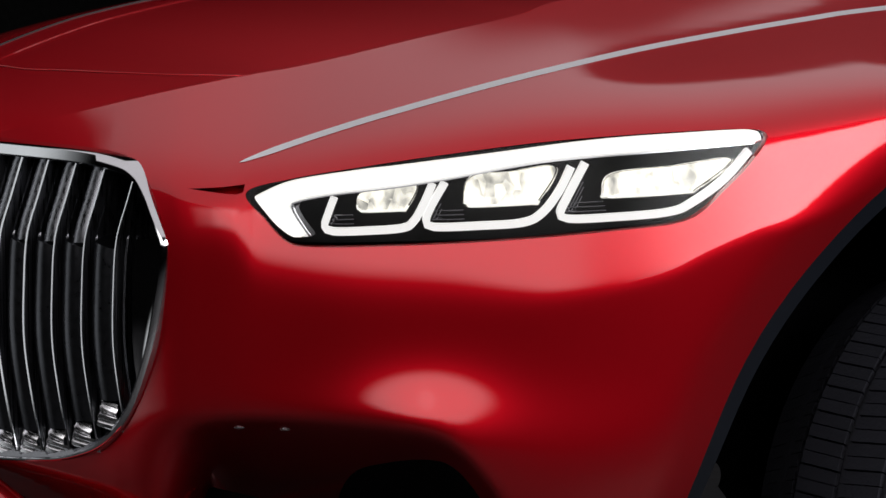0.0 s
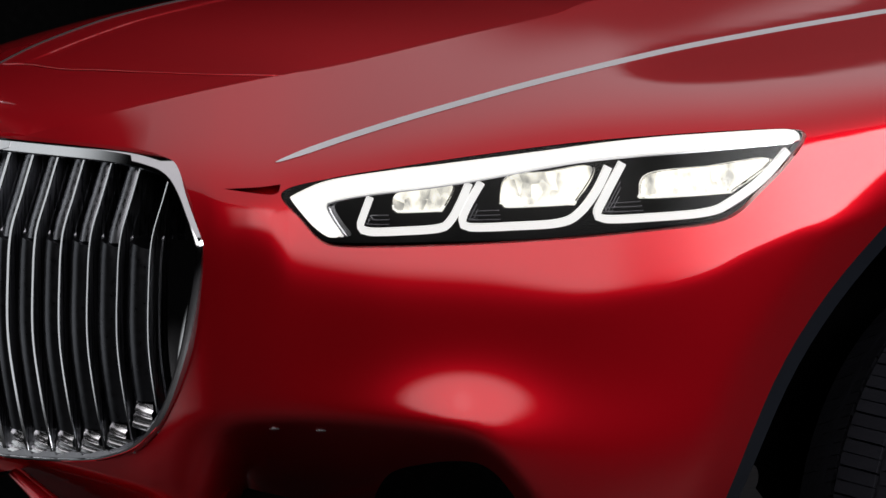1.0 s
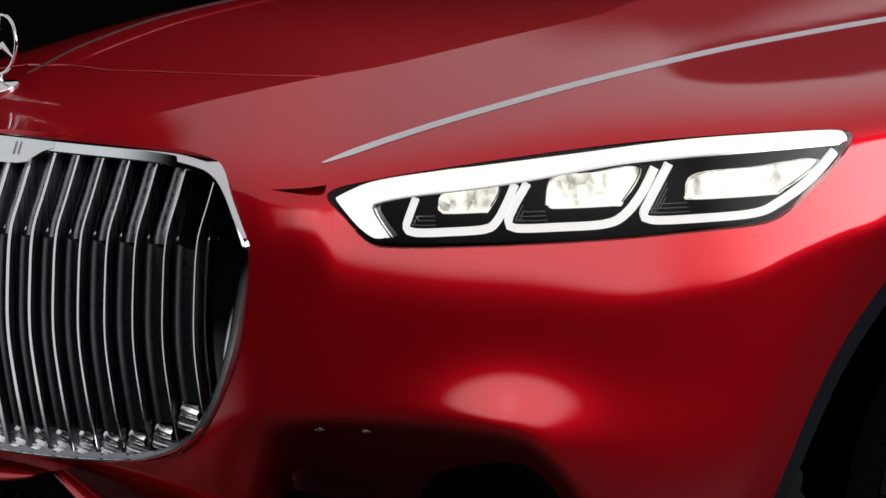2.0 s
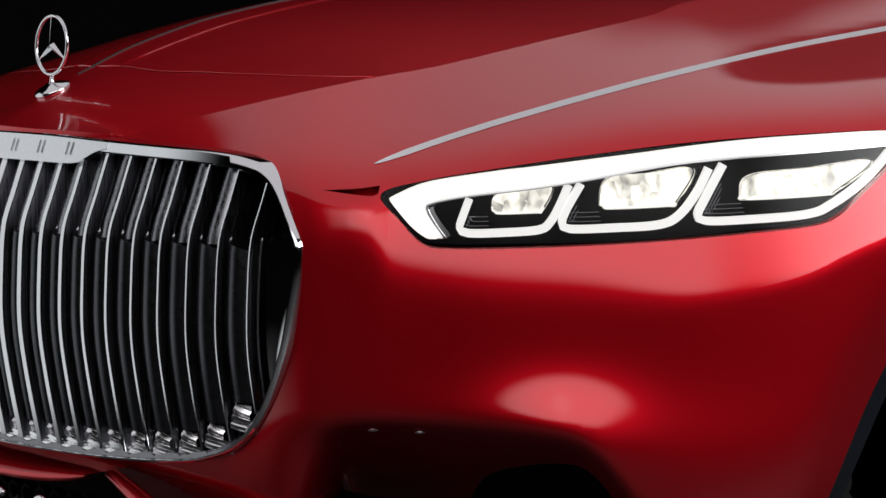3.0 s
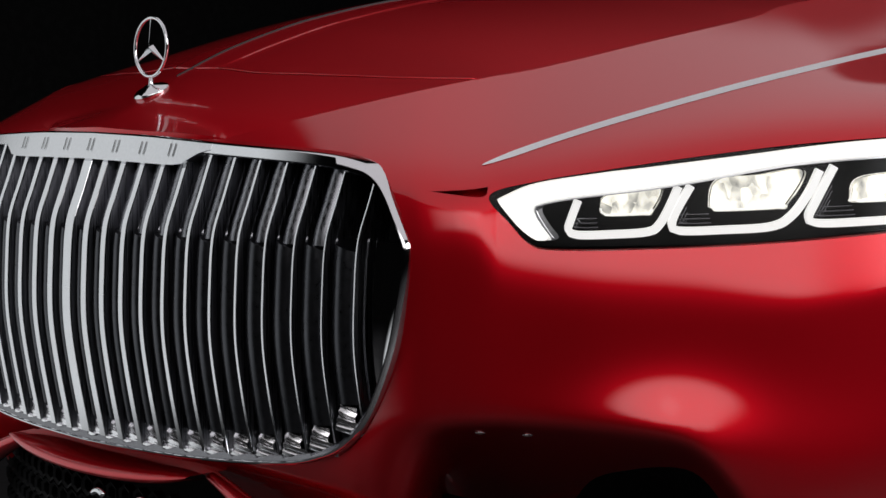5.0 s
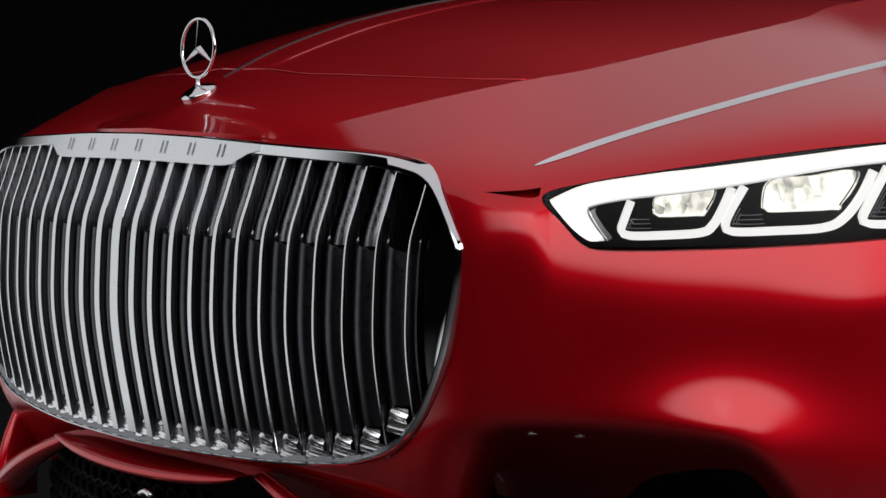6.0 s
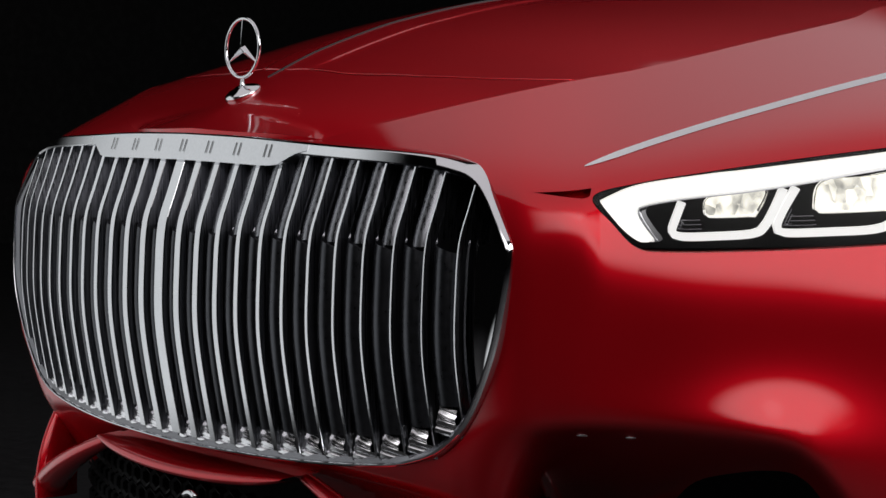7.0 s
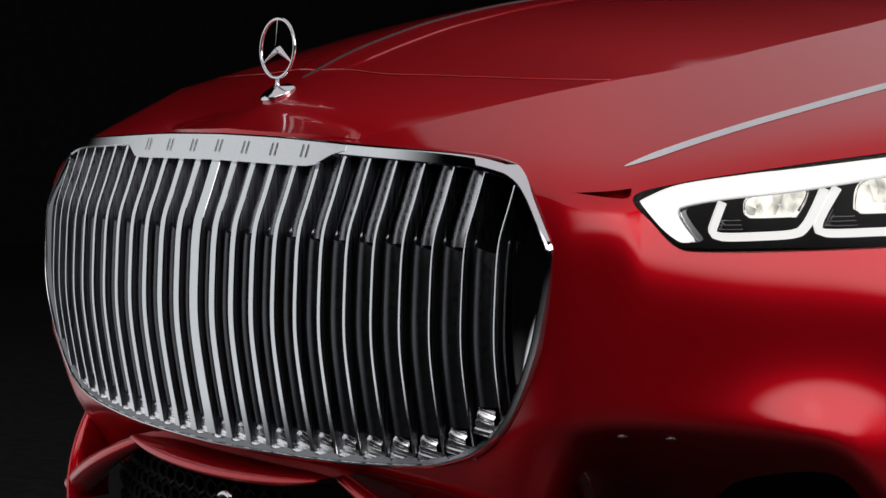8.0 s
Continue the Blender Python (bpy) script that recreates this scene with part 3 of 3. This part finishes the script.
def grille():
    frame = part("grille", bm_data("grille", ring_sweep([rim_loop(.001, .045), rim_loop(.001, .001), rim_loop(.0015, -.003), rim_loop(.003, -.0045), rim_loop(.0045, -.0045, .013), rim_loop(.0055, -.002, .015), rim_loop(.0060, .050, .0165)]), True, True), CHROME, car, "polished chrome grille with vertical slats")
    # the bevel's dark reflection is put into this darker metal
    part("grille_bevel", bm_data("grille_bevel", ring_sweep([rim_loop(.0050, .002), rim_loop(.0054, -.001), rim_loop(.0110, .004), rim_loop(.0130, .010), rim_loop(.0135, .048)]), True, True), SMOKED, frame, "chrome inner bevel, its dark reflection put into the colour")
    back = rim_loop(.004, .055)
    bm = bmesh.new()
    bm.faces.new([bm.verts.new(p) for p in back])
    bmesh.ops.triangulate(bm, faces=bm.faces)
    part("backing", bm_data("backing", bm), MATT, frame, "matt black grille backing")
    half = curve_through(GRILLE_RIM, .004)
    for k in range(-12, 13):
        x = .0383 * k
        column = [z for (a, z), (b, _) in zip(half, half[1:]) if (a - abs(x)) * (b - abs(x)) <= 0 and a != b]
        if k == 0:
            top, bottom = 1.022, .684
        else:
            top, bottom = max(column) - .013, min(column) + .012
        w = .0058 * (1 - abs(k) / 11.9) ** 1.5 + .0008 if abs(k) < 12 else .0008
        w = .0092 if k == 0 else max(w, .0009)
        lean = -math.copysign(.41 * (abs(x) / .52) ** 1.3, x)      # slats stand square to the bowed front
        zs = sorted({bottom + (top - bottom) * i / 36 for i in range(37)} | {.929, .933})
        face_loops = [[(x + dx, grille_front(x, z) + dy, z) for z in zs] for dx, dy in ((-w, .0008), (-w * .93, 0), (w * .93, 0), (w, .0008))]
        slat = part("slat", bm_data("slat", ring_sweep(face_loops, False), False), CHROME, frame, "bright chrome slat face")
        rows = []
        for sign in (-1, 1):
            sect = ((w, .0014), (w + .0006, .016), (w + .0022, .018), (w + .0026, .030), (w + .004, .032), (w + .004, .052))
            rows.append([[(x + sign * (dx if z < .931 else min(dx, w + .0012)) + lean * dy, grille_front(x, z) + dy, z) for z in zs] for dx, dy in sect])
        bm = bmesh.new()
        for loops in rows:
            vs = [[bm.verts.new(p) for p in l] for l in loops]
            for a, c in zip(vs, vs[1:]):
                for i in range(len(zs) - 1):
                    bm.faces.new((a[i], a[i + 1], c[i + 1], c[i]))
        # chrome like the faces; the dark it reflects is put into the colour
        part("slat_flank", bm_data("slat_flank", bm), DARK, frame, "stepped slat flank, its dark streaky reflections put into the colour")
    # ribbed chrome scoops in the gaps, added for ladder-like reflections at the slats' feet
    for k in range(-12, 12):
        x0, x1 = .0383 * k + .002, .0383 * (k + 1) - .002
        mid = (x0 + x1) / 2
        column = [z for (a, z), (b, _) in zip(half, half[1:]) if (a - abs(mid) - .006) * (b - abs(mid) - .006) <= 0 and a != b]
        foot = min(column) + .008
        loops = []
        for i in range(33):
            u = i / 32
            rib = .0013 * (i % 5 in (1, 2, 3))
            y, z = .003 + .018 * u ** 1.4 - rib, foot + .052 * u
            wide = (x1 - x0) * (.95 if i < 9 else .5 if i < 19 else .28 if i < 27 else .16)
            loops.append([(x, grille_front(x, foot) + y + .005 * (j / 6) ** 2 * (1 - u), z - .006 * j / 6) for j, x in enumerate([x0 + wide * j / 6 for j in range(7)])])
        part("foot_insert", bm_data("foot_insert", ring_sweep(loops, False), True, True), FOOT, frame, "ribbed chrome scoop added for the ladder-like reflections at the slat foot")
    # rounded dark bars that fill the gaps up to the bend of the slats, cut off aslant at the top
    for k in range(-12, 12):
        x0, x1 = .0383 * k, .0383 * (k + 1)
        wa, wb = (.0092 if q == 0 else (.0058 * max(0, 1 - abs(q) / 11.9) ** 1.5 + .0009) for q in (k, k + 1))
        x0, x1 = x0 + wa + .0014, x1 - wb - .0014
        mid = (x0 + x1) / 2
        column = [z for (a, z), (b, _) in zip(half, half[1:]) if (a - abs(mid) - .008) * (b - abs(mid) - .008) <= 0 and a != b]
        foot, top = min(column) + .034, min(.928, max(column) - .03)
        lean = -math.copysign(.41 * (abs(mid) / .52) ** 1.3, mid)
        loops = []
        for i in range(11):
            q = -1 + .2 * i
            back = .0035 + .0150 * (1 - math.sqrt(max(0, 1 - q * q)))
            end = top - .010 * (q + 1) / 2
            x = mid + q * (x1 - x0) / 2
            row = [(x + lean * back, grille_front(x, z) + back, z) for z in [foot + (end - foot) * m / 28 for m in range(29)]]
            row.append((x + lean * .03, grille_front(x, end) + .034, end + .004))
            loops.append(row)
        part("grille_bar", bm_data("grille_bar", ring_sweep(loops, False), True, True), TUBE, frame, "rounded dark satin bar between slats")
    # added strips behind the slats' leaning tops, coloured with the flanks' paler streaky sheen
    for k in range(-11, 11):
        x0, x1 = .0383 * k + .008, .0383 * (k + 1) - .004
        mid = (x0 + x1) / 2
        column = [z for (a, z), (b, _) in zip(half, half[1:]) if (a - abs(mid) - .008) * (b - abs(mid) - .008) <= 0 and a != b]
        top = max(column) - .010
        loops = []
        for i in range(9):
            q = -1 + .25 * i
            back = .008 + .012 * (1 - math.sqrt(max(0, 1 - q * q)))
            x = mid + q * (x1 - x0) / 2
            loops.append([(x, grille_front(x, z) + back, z) for z in [.924 + (top - .924) * m / 10 for m in range(11)]])
        part("sheen_infill", bm_data("sheen_infill", ring_sweep(loops, False), True), DARK, frame, "added chrome strip, the flanks' grey sheen put into its colour")
    # bowed chrome cheeks between the last slats and the rim
    for sign in (-1, 1):
        loops = []
        for i in range(13):
            u = i / 12
            row = []
            for j in range(31):
                z = .735 + .195 * j / 30
                edge = [a + (b - a) * (z - c) / (d - c) for (a, c), (b, d) in zip(half, half[1:]) if (c - z) * (d - z) <= 0 and c != d]
                x = .468 + (max(edge) - .012 - .468) * u
                row.append((sign * x, grille_front(x, z) + .016 + (.015 * j / 30 - .010) * u + .006 * math.sin(math.pi * u) * (1 - j / 30), z))
            loops.append(row)
        part("grille_cheek", bm_data("grille_cheek", ring_sweep(loops, False), True), CHROME, frame, "bowed chrome cheek beside the last slat")
    # name plate: a bright band with a stepped lower edge
    top = [(x, z - .003) for x, z in curve_through(GRILLE_RIM[:4], .008) if x < .235]
    lower = curve_through([(.232, 1.0195), (.215, 1.0155), (.196, 1.0065), (.178, 1.0020), (.09, 1.003), (0, 1.004)], .008)
    outline = [(-x, z) for x, z in top[:0:-1]] + top + lower + [(-x, z) for x, z in lower[-2::-1]]
    co, tris = fill(outline, (), .012)
    n = len(outline)
    verts = [(x, grille_front(x, z) - .0055, z) for x, z in co] + [(x, grille_front(x, z) - .0055, z) for x, z in outline] + [(x, grille_front(x, z) + .02, z) for x, z in outline]
    base = len(co)
    faces = list(tris) + [(base + i, base + (i + 1) % n, base + n + (i + 1) % n, base + n + i) for i in range(n)]
    data = mesh_of("name_plate", verts, faces, None, False)
    part("name_plate", data, SATIN, frame, "satin silver plate with dark raised marks")
    # seven dark marks on the plate, as plain bars
    for k in range(7):
        x = -.159 + .0547 * k
        z = 1.0205 - .0022 * abs(k - 3) / 3
        bm = bmesh.new()
        for dx in (-.0042, .0042):
            rows = [[(x + dx + u, grille_front(x + dx, z + v) - .0063, z + v) for v in (-.007, .007)] for u in (-.0008, .0008)]
            q = [bm.verts.new(p) for p in (rows[0][0], rows[1][0], rows[1][1], rows[0][1])]
            bm.faces.new(q)
        part("plate_mark", bm_data("plate_mark", bm), INK, frame)


grille()


# ---- hood ornament ----
def ornament():
    zb = hood_z(0, 0)
    lift = Matrix.Translation((0, 0, zb + .002)) @ Matrix.Rotation(radians(24), 4, "X")
    profile = [(.0005, .0075), (.006, .0072), (.010, .0055), (.017, .0035), (.0215, .001), (.0225, -.001), (.021, -.004)]
    loops = [[lift @ Vector((pr * math.cos(a), pr * 1.0 * math.sin(a), ph)) for a in [2 * math.pi * i / 40 for i in range(40)]] for pr, ph in profile]
    base = part("hood_ornament", bm_data("hood_ornament", ring_sweep(loops), True), CHROME, car, "chrome ring ornament standing on an oval base")
    cz, r = 1.1335, .0348
    part("stem", bm_data("stem", tube([(0, 0, zb + .004), (0, 0, zb + .010), (0, -.0005, cz - r)], lambda u: .0042 - .0022 * u, 12), True), CHROME, base)
    pts = [(r * math.cos(a), .0005 + .05 * r * math.sin(a), cz + r * math.sin(a)) for a in [2 * math.pi * i / 64 for i in range(64)]]
    part("ring", bm_data("ring", tube(pts, .0021, 10, True), True), CHROME, base)
    for a in (90, 210, 330):
        bm = bmesh.new()
        d, n = Vector((math.cos(radians(a)), 0, math.sin(radians(a)))), Vector((-math.sin(radians(a)), 0, math.cos(radians(a))))
        o = Vector((0, .0005, cz))
        root, tip = .0052, .0006
        v = [bm.verts.new(o + p) for p in (n * root, -n * root, d * r + n * tip, d * r - n * tip, Vector((0, -.0035, 0)), Vector((0, .0035, 0)))]
        for f in ((0, 4, 2), (4, 1, 3), (4, 3, 2), (0, 2, 5), (5, 3, 1), (5, 2, 3), (0, 5, 4), (1, 4, 5)):
            bm.faces.new([v[i] for i in f])
        part("ornament_arm", bm_data("ornament_arm", bm), CHROME, base)


ornament()


# ---- lower bumper ----
def chin_y(x):
    return -.108 + .55 * x * x


def lower_bumper():
    bm = bmesh.new()
    box(bm, (-.50, .10, .36), (.50, .11, .645))
    part("lower_backing", bm_data("lower_backing", bm), MATT, car, "matt black lower backing")
    # rolled lip over the lower opening, higher and thinner towards its ends
    xs = [-.20 + .40 * k / 60 for k in range(61)]
    section = ((.07, .010), (.018, .004), (.004, .002), (-.002, -.003), (-.001, -.008), (.006, -.011), (.03, -.013))
    rows = [[(x, chin_y(x) + dy, .645 + .25 * x * x + dz * (1 - .75 * (abs(x) / .20) ** 6)) for x in xs] for dy, dz in section]
    part("chin_lip", bm_data("chin_lip", ring_sweep(rows, False), True), PAINT, car, "rolled red lip under the grille")
    # struts that run down and outwards from the ends of the lip, with a fin behind each
    for sign in (-1, 1):
        loops = []
        for k in range(17):
            u = k / 16
            x, y, z = .195 + .27 * u, -.082 + .040 * u - .018 * math.sin(math.pi * u), .652 - .105 * u ** 1.15
            r = .006 + .012 * u
            loops.append([(sign * (x + r * .8 * math.cos(a)), y + .034 + r * 1.4 * math.sin(a), z + r * math.cos(a) * .9) for a in [2 * math.pi * q / 14 for q in range(14)]])
        part("bumper_strut", bm_data("bumper_strut", ring_sweep(loops), True), PAINT, car, "red strut beside the lower opening")
        loops = []
        for k in range(13):
            u = k / 12
            x, z = .440 + .012 * u, .535 + .120 * u
            loops.append([(sign * (x + .010 * math.cos(a)), -.012 + .040 * u * u + .032 * math.sin(a), z) for a in [2 * math.pi * q / 16 for q in range(16)]])
        part("bumper_fin", bm_data("bumper_fin", ring_sweep(loops), True), PAINT, car, "upright red bumper fin")
    # honeycomb of black rims
    bm = bmesh.new()
    r, pitch = .0135, .029
    for row in range(6):
        for col in range(-15, 16):
            x, z = (col + .5 * (row % 2)) * pitch, .606 - row * pitch * .84
            y = chin_y(x) + .045
            rings = [[(x + q * math.cos(a), y + dy, z + q * math.sin(a)) for a in [math.pi / 6 + math.pi * i / 3 for i in range(6)]] for q, dy in ((r, .012), (r, 0), (r * .68, .002), (r * .60, .014))]
            vs = [[bm.verts.new(p) for p in l] for l in rings]
            for a, c in zip(vs, vs[1:]):
                for i in range(6):
                    bm.faces.new((a[i], a[(i + 1) % 6], c[(i + 1) % 6], c[i]))
    tagged(part("lower_mesh", bm_data("lower_mesh", bm), MATT, car, "black honeycomb mesh in the lower opening"), kind="stuff")
    # thin chrome rings added as small glints under the bumper edge
    for sign in (-1, 1):
        for u in (.388, .436):
            c, n = skin(u, .738, -.001, sign), skin_normal(u, .738, sign)
            along = Vector((sign * C50, S50, 0)).normalized()
            up = n.cross(along).normalized()
            pts = [c + along * (.0048 * math.cos(a)) + up * (.0020 * math.sin(a)) for a in [2 * math.pi * k / 20 for k in range(20)]]
            part("glint_ring", bm_data("glint_ring", tube(pts, .0005, 6, True), True), CHROME, car, "thin chrome ring added as a small glint")
    # small bright ends under the lip
    for x in (.055, .135):
        pts = [(x - .012 + .024 * k / 8, chin_y(x) - .006, .618 + .004 * math.sin(math.pi * k / 8)) for k in range(9)]
        part("chrome_clip", bm_data("chrome_clip", tube(pts, .004, 8), True), CHROME, car, "small chrome clip")


lower_bumper()


# ---- wheels ----
def wheel(side):
    cx, r, half = .795, .335, .130
    prof = [(-half + .02, r - .13), (-half, r - .06), (-half + .012, r - .018), (-half + .045, r - .003), (0, r), (half - .045, r - .003), (half - .012, r - .018), (half, r - .06), (half - .02, r - .13)]
    n = 96
    loops = [[(side * (cx + dx), TYRE_Y + rr * math.cos(2 * math.pi * i / n), TYRE_Z + rr * math.sin(2 * math.pi * i / n)) for i in range(n)] for dx, rr in prof]
    tyre = part("wheel", bm_data("wheel", ring_sweep(loops), True), RUBBER, car, "black rubber tyre on a dark rim")
    bm = bmesh.new()
    for i in range(64):
        a = 2 * math.pi * i / 64
        m = Matrix.Translation((side * cx, TYRE_Y, TYRE_Z)) @ Matrix.Rotation(a, 4, "X")
        for lo, hi, sl in ((-.128, -.066, .012), (-.058, -.004, -.004), (.004, .058, .004), (.066, .128, -.012)):
            drop = .022 if abs(lo + hi) > .15 else 0
            for y0, y1 in ((-.0155, -.0007), (.0007, .0155)):      # each block is slit by a fine sipe
                vs = [m @ Vector((side * x, y, r + .007 - drop * (abs(x) / .12) ** 3)) for x, y in ((lo, y0), (hi, y0 + sl), (hi, y1 + sl), (lo, y1))]
                ws = [m @ Vector((side * x, y, r - .03)) for x, y in ((lo, y0 - .0004), (hi, y0 + sl - .0004), (hi, y1 + sl + .0004), (lo, y1 + .0004))]
                a4, b4 = [bm.verts.new(p) for p in vs], [bm.verts.new(p) for p in ws]
                bm.faces.new(a4)
                for j in range(4):
                    bm.faces.new((a4[j], b4[j], b4[(j + 1) % 4], a4[(j + 1) % 4]))
    part("tread", bm_data("tread", bm), RUBBER, tyre, "rubber tread blocks")
    prof = [(.10, .225), (.112, .215), (.09, .20), (.06, .10), (.07, .03), (.07, .001)]
    loops = [[(side * (cx + dx), TYRE_Y + rr * math.cos(2 * math.pi * i / n), TYRE_Z + rr * math.sin(2 * math.pi * i / n)) for i in range(n)] for dx, rr in prof]
    part("rim", bm_data("rim", ring_sweep(loops), True), SMOKED, tyre, "dark metal rim")
    # wheel housing
    loops = [[(side * x, WHEEL_Y + rr * math.cos(radians(a)), WHEEL_Z + rr * math.sin(radians(a))) for a in range(-45, 226, 5)] for x, rr in ((.83, .474), (.50, .474), (.50, .02))]
    part("wheel_housing", bm_data("wheel_housing", ring_sweep(loops, False), True), MATT, car, "matt black wheel housing")


for side in (1, -1):
    wheel(side)
